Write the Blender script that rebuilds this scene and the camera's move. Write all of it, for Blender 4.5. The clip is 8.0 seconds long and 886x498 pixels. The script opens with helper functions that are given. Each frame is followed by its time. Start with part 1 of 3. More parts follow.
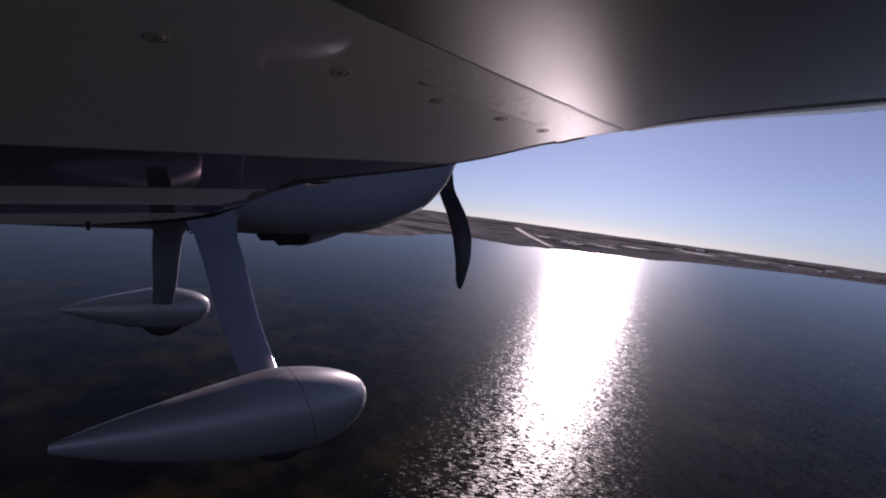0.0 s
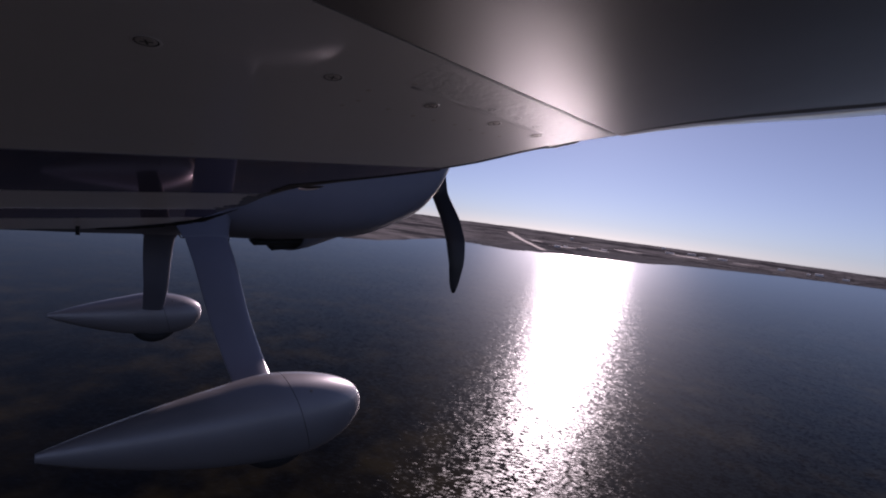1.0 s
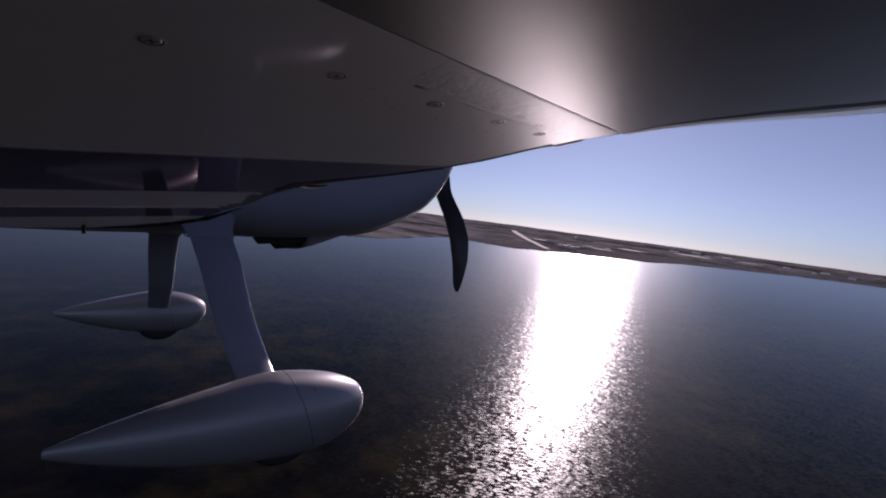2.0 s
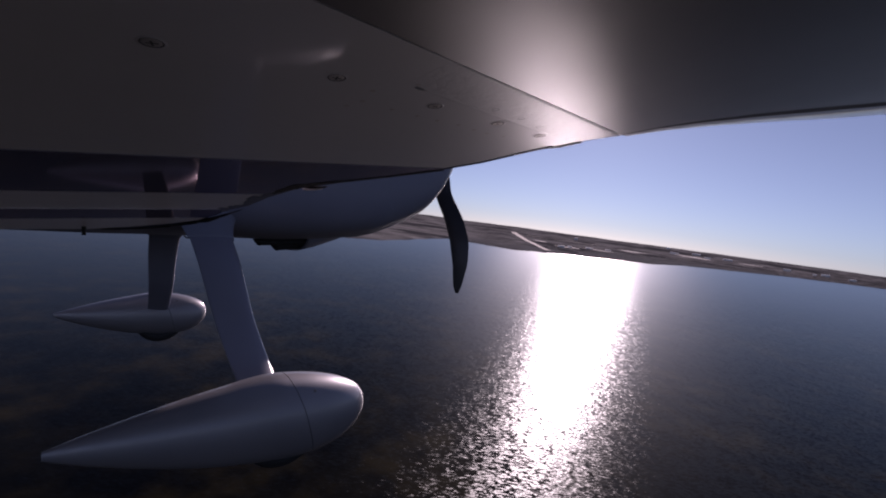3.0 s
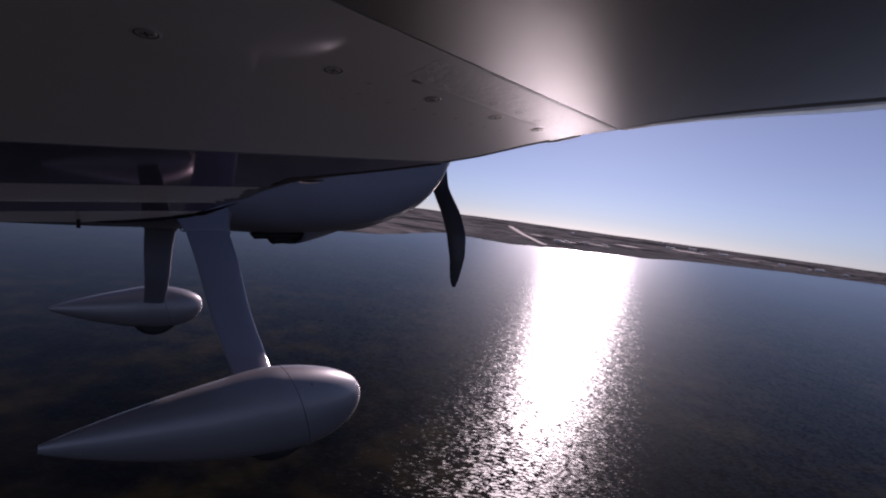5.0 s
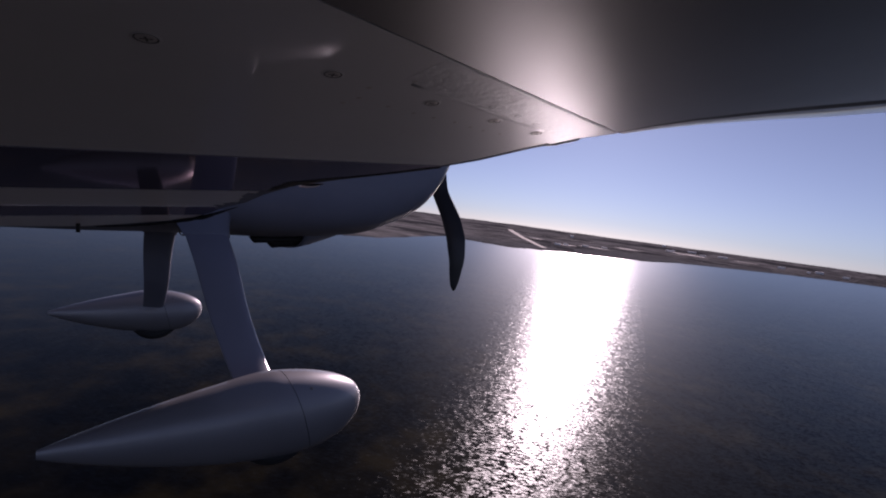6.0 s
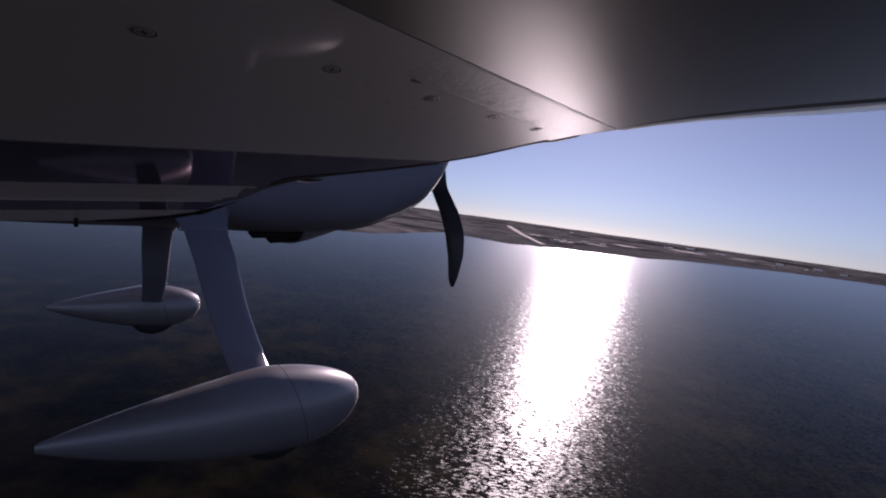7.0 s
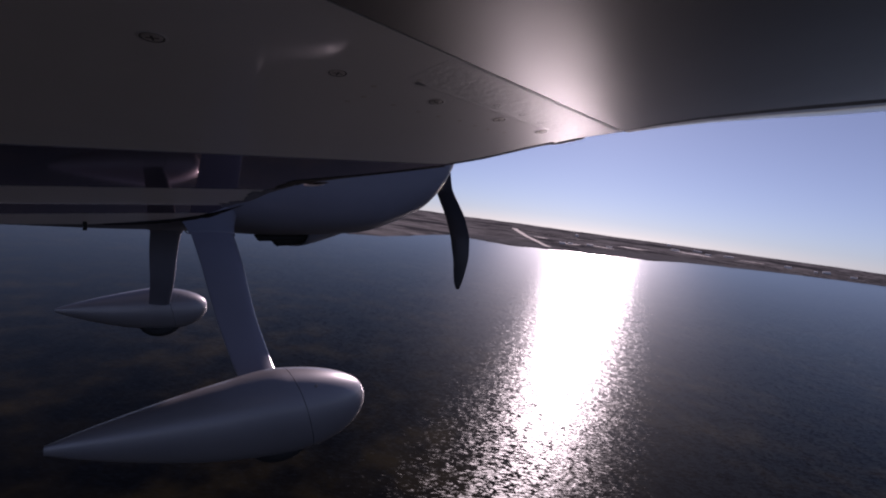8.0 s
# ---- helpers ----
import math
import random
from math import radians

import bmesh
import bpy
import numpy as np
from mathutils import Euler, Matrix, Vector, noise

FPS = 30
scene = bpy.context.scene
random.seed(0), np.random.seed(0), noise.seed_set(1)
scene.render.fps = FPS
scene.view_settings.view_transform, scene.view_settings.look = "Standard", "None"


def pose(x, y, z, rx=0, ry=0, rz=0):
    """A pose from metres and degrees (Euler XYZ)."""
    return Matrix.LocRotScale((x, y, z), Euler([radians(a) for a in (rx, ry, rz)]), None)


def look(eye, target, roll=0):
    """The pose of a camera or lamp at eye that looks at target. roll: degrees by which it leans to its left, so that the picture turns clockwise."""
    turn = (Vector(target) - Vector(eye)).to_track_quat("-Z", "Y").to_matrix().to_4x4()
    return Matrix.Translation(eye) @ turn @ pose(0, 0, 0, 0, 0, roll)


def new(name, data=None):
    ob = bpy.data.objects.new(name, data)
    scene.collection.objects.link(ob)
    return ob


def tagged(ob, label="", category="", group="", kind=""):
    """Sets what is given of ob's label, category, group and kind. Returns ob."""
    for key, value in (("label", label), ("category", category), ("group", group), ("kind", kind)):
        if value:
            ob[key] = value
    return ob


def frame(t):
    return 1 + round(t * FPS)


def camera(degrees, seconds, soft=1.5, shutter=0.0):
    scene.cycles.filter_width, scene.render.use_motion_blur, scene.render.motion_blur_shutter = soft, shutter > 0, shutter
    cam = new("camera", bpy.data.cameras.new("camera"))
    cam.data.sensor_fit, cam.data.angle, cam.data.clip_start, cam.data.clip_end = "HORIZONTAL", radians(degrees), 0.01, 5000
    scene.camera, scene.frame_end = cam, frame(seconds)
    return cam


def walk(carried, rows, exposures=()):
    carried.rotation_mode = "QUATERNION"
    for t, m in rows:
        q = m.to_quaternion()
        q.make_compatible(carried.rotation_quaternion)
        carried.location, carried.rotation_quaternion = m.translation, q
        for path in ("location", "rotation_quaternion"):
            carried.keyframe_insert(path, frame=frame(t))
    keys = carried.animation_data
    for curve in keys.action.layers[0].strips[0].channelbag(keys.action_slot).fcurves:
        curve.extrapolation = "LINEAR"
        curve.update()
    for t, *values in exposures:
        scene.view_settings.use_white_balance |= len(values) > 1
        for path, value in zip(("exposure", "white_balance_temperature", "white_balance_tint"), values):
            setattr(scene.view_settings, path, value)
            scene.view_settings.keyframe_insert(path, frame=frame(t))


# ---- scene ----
H = 90.0  # flying height over the water
cam = camera(90.0, 8.0, soft=2.0)
walk(cam, [
    (0.0, pose(0.0, 0.0, H, 85.078, -7.659, 1.134)),
    (0.5, pose(0.0, 0.0, H, 85.489, -7.590, 0.705)),
    (1.0, pose(0.0, 0.0, H, 85.736, -7.585, 0.273)),
    (1.5, pose(0.0, 0.0, H, 85.501, -7.650, 0.672)),
    (3.0, pose(0.0, 0.0, H, 85.696, -7.570, 0.750)),
    (3.5, pose(0.0, 0.0, H, 85.916, -7.511, 0.621)),
    (4.0, pose(0.0, 0.0, H, 85.113, -7.751, 0.663)),
    (4.5, pose(0.0, 0.0, H, 84.809, -7.856, 0.454)),
    (6.0, pose(0.0, 0.0, H, 85.425, -7.633, 0.311)),
    (6.5, pose(0.0, 0.0, H, 85.107, -7.761, 0.359)),
    (7.0, pose(0.0, 0.0, H, 84.938, -7.879, 0.185)),
    (7.5, pose(0.0, 0.0, H, 85.240, -7.703, 0.325)),
    (8.0, pose(0.0, 0.0, H, 85.183, -7.719, 0.861)),
], exposures=[(0.0, 0.95, 6450, 43), (8.0, 0.95, 6450, 43)])

# ---- light ----
SUN_EL, SUN_AZ = 20.5, 17.0  # degrees; azimuth from +y towards +x
world = bpy.data.worlds.new("world")
scene.world = world
world.use_nodes = True
wn = world.node_tree.nodes
wl = world.node_tree.links
sky = wn.new("ShaderNodeTexSky")
sky.sky_type = "NISHITA"
sky.sun_disc = False
sky.sun_elevation = radians(SUN_EL)
sky.sun_rotation = radians(SUN_AZ)
sky.altitude = 2000
sky.air_density, sky.dust_density, sky.ozone_density = 1.0, 0.5, 6.0
haze = wn.new("ShaderNodeHueSaturation")
haze.inputs["Saturation"].default_value = 0.66
wl.new(sky.outputs[0], haze.inputs["Color"])
cool = wn.new("ShaderNodeMix")
cool.data_type, cool.blend_type = "RGBA", "MULTIPLY"
cool.inputs["Factor"].default_value = 1.0
cool.inputs[7].default_value = (0.86, 0.972, 0.982, 1)
wl.new(haze.outputs[0], cool.inputs[6])
wl.new(cool.outputs[2], wn["Background"].inputs[0])
wn["Background"].inputs[1].default_value = 0.034

sun_data = bpy.data.lights.new("sun", "SUN")
sun_data.energy = 2.4
sun_data.angle = radians(0.53)
sun_data.color = (1.0, 0.93, 0.84)
sun = new("sun", sun_data)
_el, _az = radians(SUN_EL), radians(SUN_AZ)
SUN_DIR = Vector((math.cos(_el) * math.sin(_az), math.cos(_el) * math.cos(_az), math.sin(_el)))
sun.matrix_world = look(SUN_DIR * 50 + Vector((0, 0, H)), (0, 0, H))


# ---- materials ----
def material(name, colour, rough=0.5, metal=0.0, coat=0.0):
    m = bpy.data.materials.new(name)
    m.use_nodes = True
    b = m.node_tree.nodes["Principled BSDF"]
    b.inputs["Base Color"].default_value = (*colour, 1)
    b.inputs["Roughness"].default_value = rough
    b.inputs["Metallic"].default_value = metal
    b.inputs["Coat Weight"].default_value = coat
    b.inputs["Coat Roughness"].default_value = 0.06
    return m, m.node_tree.nodes, m.node_tree.links, b


def noise_node(n, l, scale, detail=4.0, rough=0.55, coord="Object", stretch=(1, 1, 1), turn=0.0):
    tc = n.new("ShaderNodeTexCoord")
    mp = n.new("ShaderNodeMapping")
    mp.inputs["Scale"].default_value = stretch
    mp.inputs["Rotation"].default_value = (0, 0, radians(turn))
    l.new(tc.outputs[coord], mp.inputs[0])
    t = n.new("ShaderNodeTexNoise")
    t.inputs["Scale"].default_value = scale
    t.inputs["Detail"].default_value = detail
    t.inputs["Roughness"].default_value = rough
    l.new(mp.outputs[0], t.inputs["Vector"])
    return t


def ramp(n, l, src, stops):
    r = n.new("ShaderNodeValToRGB")
    e = r.color_ramp.elements
    while len(e) < len(stops):
        e.new(0.5)
    for k, (p, c) in zip(e, stops):
        k.position = p
        k.color = (*c, 1) if len(c) == 3 else c
    l.new(src, r.inputs[0])
    return r


def bump(n, l, src, strength, dist, under=None):
    b = n.new("ShaderNodeBump")
    b.inputs["Strength"].default_value = strength
    b.inputs["Distance"].default_value = dist
    l.new(src, b.inputs["Height"])
    if under:
        l.new(under.outputs[0], b.inputs["Normal"])
    return b


def paint(name, colour, rough, peel, grime=0.12, coat=0.0, spec=0.5, metal=0.0, grain=160.0, clear=0.05):
    """Sprayed aircraft paint: faint grime, uneven gloss and orange peel."""
    m, n, l, b = material(name, colour, rough, metal, coat)
    b.inputs["Specular IOR Level"].default_value = spec
    b.inputs["Coat Roughness"].default_value = clear
    g = noise_node(n, l, 3.0, 6)
    dark = tuple(c * (1 - grime) for c in colour)
    if grime:
        c = ramp(n, l, g.outputs[0], [(0.35, dark), (0.65, colour)])
        l.new(c.outputs[0], b.inputs["Base Color"])
    g2 = noise_node(n, l, 14.0, 5)
    rr = n.new("ShaderNodeMapRange")
    rr.inputs[1].default_value, rr.inputs[2].default_value = 0.3, 0.7
    rr.inputs[3].default_value, rr.inputs[4].default_value = rough * 0.94, rough * 1.06
    l.new(g2.outputs[0], rr.inputs[0])
    l.new(rr.outputs[0], b.inputs["Roughness"])
    if not peel:
        return m
    o = noise_node(n, l, grain, 2)
    bp = bump(n, l, o.outputs[0], peel, 0.001)
    l.new(bp.outputs[0], b.inputs["Normal"])
    if coat:
        l.new(bp.outputs[0], b.inputs["Coat Normal"])
    return m


def lacquer(name, colour, shine):
    """Dark lacquer with an even, dulled mirror gloss."""
    m = bpy.data.materials.new(name)
    m.use_nodes = True
    n, l = m.node_tree.nodes, m.node_tree.links
    n.remove(n["Principled BSDF"])
    g = noise_node(n, l, 9.0, 5)
    c = ramp(n, l, g.outputs[0], [(0.35, tuple(k * 0.7 for k in colour)), (0.65, colour)])
    base = n.new("ShaderNodeBsdfDiffuse")
    l.new(c.outputs[0], base.inputs["Color"])
    gloss = n.new("ShaderNodeBsdfGlossy")
    gloss.inputs["Roughness"].default_value = 0.05
    gloss.inputs["Color"].default_value = (0.92, 0.72, 0.78, 1)
    mix = n.new("ShaderNodeMixShader")
    mix.inputs[0].default_value = shine
    l.new(base.outputs[0], mix.inputs[1])
    l.new(gloss.outputs[0], mix.inputs[2])
    bloom = n.new("ShaderNodeBsdfGlossy")  # dulled by fine scratches
    bloom.inputs["Roughness"].default_value = 0.38
    bloom.inputs["Color"].default_value = (0.85, 0.85, 0.88, 1)
    worn = n.new("ShaderNodeMixShader")
    worn.inputs[0].default_value = 0.08
    l.new(mix.outputs[0], worn.inputs[1])
    l.new(bloom.outputs[0], worn.inputs[2])
    l.new(worn.outputs[0], n["Material Output"].inputs["Surface"])
    return m


# pale colour for the highlight painted under the torn seal
M_HIGHLIGHT = paint("seal_highlight_pale", (0.86, 0.82, 0.78), 0.5, 0.05, spec=0.3)
# front lip: brightness of the lit edge put into a paler colour
M_NOSE = paint("front_lip_lit", (0.74, 0.70, 0.66), 0.40, 0.0, grime=0.0, coat=0.5)
M_SEAL = paint("grey_edge_seal", (0.10, 0.10, 0.115), 0.55, 0.1, spec=0.3)
M_WING = paint("wing_paint", (0.86, 0.85, 0.835), 0.48, 0.02, coat=0.26, spec=1.0, grime=0.05, metal=0.09)
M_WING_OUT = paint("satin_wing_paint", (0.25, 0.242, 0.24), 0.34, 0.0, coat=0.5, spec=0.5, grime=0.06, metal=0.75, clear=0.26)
M_STRIP = paint("strip_paint", (0.86, 0.85, 0.835), 0.45, 0.5, grime=0.05, coat=0.4, spec=0.5, grain=150.0, clear=0.24, metal=0.15)
M_BODY = paint("body_paint", (0.21, 0.22, 0.265), 0.45, 0.006, spec=0.2, coat=0.15, clear=0.06)
M_PANT = paint("fairing_paint", (0.265, 0.26, 0.28), 0.44, 0.006, coat=0.6, spec=0.5, clear=0.12, metal=0.42)
M_LEG = paint("leg_paint", (0.20, 0.205, 0.255), 0.45, 0.01, coat=1.0, spec=0.4, clear=0.2)
M_DARK = lacquer("dark_gloss_paint", (0.022, 0.016, 0.022), 0.33)
M_GAP = material("black_sealant", (0.02, 0.02, 0.02), 0.8)[0]
M_HEAD = material("painted_screw_head", (0.70, 0.66, 0.62), 0.42, 0.4)[0]
# dark grey of screw rings, cross slots and fairing screws
M_SLOT = material("slot_dark_grey", (0.15, 0.14, 0.135), 0.8)[0]
M_RUBBER = material("tyre_rubber", (0.02, 0.02, 0.021), 0.75)[0]
M_BLADE = material("blade_black", (0.025, 0.025, 0.028), 0.35)[0]
M_SOOT = material("outlet_black", (0.012, 0.012, 0.012), 0.7)[0]
M_STEEL = material("exhaust_steel", (0.18, 0.15, 0.13), 0.45, 0.8)[0]


def water_material():
    m = bpy.data.materials.new("lagoon_water")
    m.use_nodes = True
    n, l = m.node_tree.nodes, m.node_tree.links
    n.remove(n["Principled BSDF"])
    big = noise_node(n, l, 0.010, 4, 0.55)
    patch = noise_node(n, l, 0.045, 3, 0.5)
    mix = n.new("ShaderNodeMath")
    mix.operation = "MULTIPLY"
    l.new(big.outputs[0], mix.inputs[0])
    l.new(patch.outputs[0], mix.inputs[1])
    c = ramp(n, l, mix.outputs[0], [(0.17, (0.0008, 0.0005, 0.0003)), (0.25, (0.0042, 0.0032, 0.0013)), (0.38, (0.019, 0.0145, 0.005))])
    # wave facets: slopes from three scales of noise
    total = None
    for scale, k, st in ((0.22, 0.30, (1, 0.6, 1)), (0.58, 0.86, (0.8, 1.7, 1)), (1.5, 0.46, (0.8, 1.6, 1))):
        t = noise_node(n, l, scale, 2, 0.5, stretch=st, turn=24.0)
        sub = n.new("ShaderNodeVectorMath")
        sub.operation = "SUBTRACT"
        l.new(t.outputs["Color"], sub.inputs[0])
        sub.inputs[1].default_value = (0.5, 0.5, 0.5)
        mul = n.new("ShaderNodeVectorMath")
        mul.operation = "MULTIPLY"
        l.new(sub.outputs[0], mul.inputs[0])
        mul.inputs[1].default_value = (k, k, 0.0)
        if total is None:
            total = mul
        else:
            add = n.new("ShaderNodeVectorMath")
            add.operation = "ADD"
            l.new(total.outputs[0], add.inputs[0])
            l.new(mul.outputs[0], add.inputs[1])
            total = add
    # gusts: rougher and calmer patches
    gust = noise_node(n, l, 0.10, 6, 0.9, stretch=(1, 0.5, 1))
    amp = n.new("ShaderNodeMapRange")
    amp.clamp = False
    amp.inputs[1].default_value, amp.inputs[2].default_value = 0.3, 0.7
    amp.inputs[3].default_value, amp.inputs[4].default_value = 0.80, 1.20
    l.new(gust.outputs[0], amp.inputs[0])
    gusty = n.new("ShaderNodeVectorMath")
    gusty.operation = "SCALE"
    l.new(total.outputs[0], gusty.inputs[0])
    l.new(amp.outputs[0], gusty.inputs["Scale"])
    # wind from one side: cross slopes lean with the slopes towards the sun
    lean = n.new("ShaderNodeVectorMath")
    lean.operation = "DOT_PRODUCT"
    l.new(gusty.outputs[0], lean.inputs[0])
    lean.inputs[1].default_value = (0.57, 1.02, 0.0)
    split = n.new("ShaderNodeSeparateXYZ")
    l.new(gusty.outputs[0], split.inputs[0])
    skew = n.new("ShaderNodeCombineXYZ")
    l.new(lean.outputs["Value"], skew.inputs[0])
    l.new(split.outputs[1], skew.inputs[1])
    up = n.new("ShaderNodeVectorMath")
    up.operation = "ADD"
    l.new(skew.outputs[0], up.inputs[0])
    up.inputs[1].default_value = (0.0, 0.0, 1.0)
    facets = n.new("ShaderNodeVectorMath")
    facets.operation = "NORMALIZE"
    l.new(up.outputs[0], facets.inputs[0])
    body = n.new("ShaderNodeBsdfDiffuse")
    l.new(c.outputs[0], body.inputs["Color"])
    # wave facets with fine ripples on them, and calmer water between
    half = n.new("ShaderNodeVectorMath")
    half.operation = "MULTIPLY"
    l.new(up.outputs[0], half.inputs[0])
    half.inputs[1].default_value = (0.5, 0.5, 1.0)
    calm = n.new("ShaderNodeVectorMath")
    calm.operation = "NORMALIZE"
    l.new(half.outputs[0], calm.inputs[0])
    flat = n.new("ShaderNodeNewGeometry")
    lobes = []
    for rough, k, facing in ((0.295, 0.63, facets), (0.25, 0.77, calm), (0.55, 0.90, flat)):
        g = n.new("ShaderNodeBsdfGlossy")
        g.distribution = "BECKMANN"
        g.inputs["Roughness"].default_value = rough
        g.inputs["Color"].default_value = (k * 0.95, k, k, 1)
        l.new(facing.outputs["Normal" if facing == flat else 0], g.inputs["Normal"])
        lobes.append(g)
    shine = n.new("ShaderNodeMixShader")
    shine.inputs[0].default_value = 0.30
    l.new(lobes[0].outputs[0], shine.inputs[1])
    l.new(lobes[1].outputs[0], shine.inputs[2])
    chop = n.new("ShaderNodeMixShader")
    chop.inputs[0].default_value = 0.075
    l.new(shine.outputs[0], chop.inputs[1])
    l.new(lobes[2].outputs[0], chop.inputs[2])
    fres = n.new("ShaderNodeFresnel")
    fres.inputs["IOR"].default_value = 1.265
    # wave slopes and the dark zenith hold the gloss down on steep sight lines
    gloss = n.new("ShaderNodeMath")
    gloss.operation = "POWER"
    l.new(fres.outputs[0], gloss.inputs[0])
    gloss.inputs[1].default_value = 1.20
    blend = n.new("ShaderNodeMixShader")
    l.new(gloss.outputs[0], blend.inputs[0])
    l.new(body.outputs[0], blend.inputs[1])
    l.new(chop.outputs[0], blend.inputs[2])
    l.new(blend.outputs[0], n["Material Output"].inputs["Surface"])
    return m


def land_material():
    m, n, l, b = material("coastal_scrub", (0.1, 0.09, 0.07), 0.95)
    b.inputs["Specular IOR Level"].default_value = 0.0
    a = noise_node(n, l, 0.006, 8, 0.65)
    c = ramp(n, l, a.outputs[0], [(0.34, (0.09, 0.088, 0.085)), (0.47, (0.15, 0.145, 0.142)), (0.60, (0.20, 0.195, 0.19)), (0.74, (0.32, 0.305, 0.29))])
    # woods and fields in long patches
    w = noise_node(n, l, 0.0030, 6, 0.6, stretch=(0.8, 1.0, 1))
    mask = ramp(n, l, w.outputs[0], [(0.42, (0, 0, 0)), (0.50, (1, 1, 1))])
    mix = n.new("ShaderNodeMix")
    mix.data_type = "RGBA"
    l.new(mask.outputs[0], mix.inputs["Factor"])
    mix.inputs[6].default_value = (0.055, 0.055, 0.058, 1)
    l.new(c.outputs[0], mix.inputs[7])
    l.new(mix.outputs[2], b.inputs["Base Color"])
    return m


M_WATER = water_material()
M_LAND = land_material()
M_TRACK = material("pale_tarmac", (0.29, 0.265, 0.23), 0.9)[0]
M_ROOF = material("white_roof_sheet", (0.75, 0.75, 0.75), 0.85)[0]


# ---- building helpers ----
def mesh_from(name, verts, faces, mat, smooth=True):
    me = bpy.data.meshes.new(name)
    me.from_pydata([tuple(v) for v in verts], [], faces)
    me.materials.append(mat)
    if smooth:
        me.polygons.foreach_set("use_smooth", [True] * len(me.polygons))
    me.update()
    return me


def part(name, data, parent, label=""):
    ob = new(name, data)
    ob.parent = parent
    if label:
        ob["label"] = label
    return ob


def loft(rings, close_ring=True, caps=True):
    """Faces and vertices of a skin through rings of equal length."""
    k = len(rings[0])
    verts = [p for r in rings for p in r]
    faces = []
    for i in range(len(rings) - 1):
        for j in range(k if close_ring else k - 1):
            a, c = i * k + j, i * k + (j + 1) % k
            faces.append((a, c, c + k, a + k))
    if caps:
        faces.append(tuple(reversed(range(k))))
        faces.append(tuple(range((len(rings) - 1) * k, len(rings) * k)))
    return verts, faces


def fix_normals(me):
    bm = bmesh.new()
    bm.from_mesh(me)
    bmesh.ops.recalc_face_normals(bm, faces=bm.faces)
    bm.to_mesh(me)
    bm.free()
    return me


def smooth_curve(xs, knots):
    """Rounded interpolation of (position, value) knots at xs."""
    kx, ky = np.array(knots, float).T
    fine = np.linspace(kx[0], kx[-1], 600)
    v = np.interp(fine, kx, ky)
    step = fine[1] - fine[0]
    w = max(3, int(0.10 / step)) | 1
    ker = np.hanning(w + 2)[1:-1]
    ker /= ker.sum()
    v2 = np.convolve(np.pad(v, w // 2, mode="edge"), ker, mode="valid")
    return np.interp(xs, fine, v2)


# ---- water and land ----
def polar_sheet(name, az, radii, height, mat):
    verts, faces = [], []
    nr = len(radii[0])
    for i, a in enumerate(az):
        for j in range(nr):
            r = radii[i][j]
            verts.append((r * math.sin(a), r * math.cos(a), height(a, r, j)))
    for i in range(len(az) - 1):
        for j in range(nr - 1):
            k = i * nr + j
            faces.append((k, k + nr, k + nr + 1, k + 1))
    return mesh_from(name, verts, faces, mat)


sea_az = np.linspace(-math.pi, math.pi, 121)
sea_r = [[0.5, 30, 120, 300, 700, 1500, 3000, 4980]] * len(sea_az)
tagged(new("water", polar_sheet("water", sea_az, sea_r, lambda a, r, j: 0.0, M_WATER)),
       "dark rippled lagoon water with seagrass patches", "water", kind="structure")

COAST = [(-80, 8.0), (-45, 9.5), (-30, 12.0), (-16, 15.5), (-12.5, 12.8), (-8, 13.6), (-5, 15.2), (0.9, 20.3), (4.6, 19.1), (8.3, 18.1), (15.3, 20.7), (18.7, 21.3), (25, 23.9),
         (27.9, 27.8), (33.3, 32.0), (38.2, 37.4), (42.4, 40.9), (45, 43.2), (60, 48), (80, 50)]


def coast(a_deg):
    base = np.interp(a_deg, [c[0] for c in COAST], [c[1] for c in COAST]) * H
    return base * (1 + 0.012 * noise.noise((a_deg * 0.9, 3.0, 0)) + 0.006 * noise.noise((a_deg * 3.1, 8.0, 0)))


LAND_FAR = 4960.0


def land_height(a, r):
    c = coast(math.degrees(a))
    s = min(1.0, max(0.0, (r - c) / max(LAND_FAR - c, 1.0)))
    bumps = 1.2 * noise.noise((r * math.sin(a) * 0.01, r * math.cos(a) * 0.01, 0)) + 2.5 * noise.noise((r * math.sin(a) * 0.003, r * math.cos(a) * 0.003, 5))
    return -0.5 + 3.0 * min(1, s * 30) + s * s * 70.0 + bumps * min(1, s * 8) * (1 + s)


land_az = [radians(a) for a in np.arange(-80, 80.01, 0.4)]
land_r = [[coast(math.degrees(a)) + (LAND_FAR - coast(math.degrees(a))) * s for s in np.linspace(0, 1, 60) ** 1.3] for a in land_az]
tagged(new("ground", polar_sheet("ground", land_az, land_r, lambda a, r, j: land_height(a, r), M_LAND)),
       "low brown coastal land with scrub and fields", "land", kind="structure")

# ---- aeroplane ----
# local axes: x ahead along the fuselage, y to its left, z up; the eye's mount is at the origin
PLANE = pose(0.0, 0.0, H, -6.214, -0.145, 41.155)
L0 = 2.27  # fuselage centre line
BASE = Vector((0.5, L0, 0.0))
plane = new("aeroplane")
plane.empty_display_size = 0.3
plane.matrix_world = PLANE @ Matrix.Translation(BASE)
tagged(plane, "small silver-grey low-wing aeroplane with faired wheels, in flight", "aeroplane")


def at(v):
    """Vertices from the mount's axes to the aeroplane's base."""
    return [(x - BASE.x, y - BASE.y, z - BASE.z) for x, y, z in v]


SEAM_Y = 0.168
TILT, RISE = 0.083, -0.054  # slopes of the underside along x and y: incidence and dihedral
WING_N = Vector((-TILT, -RISE, 1.0)).normalized()
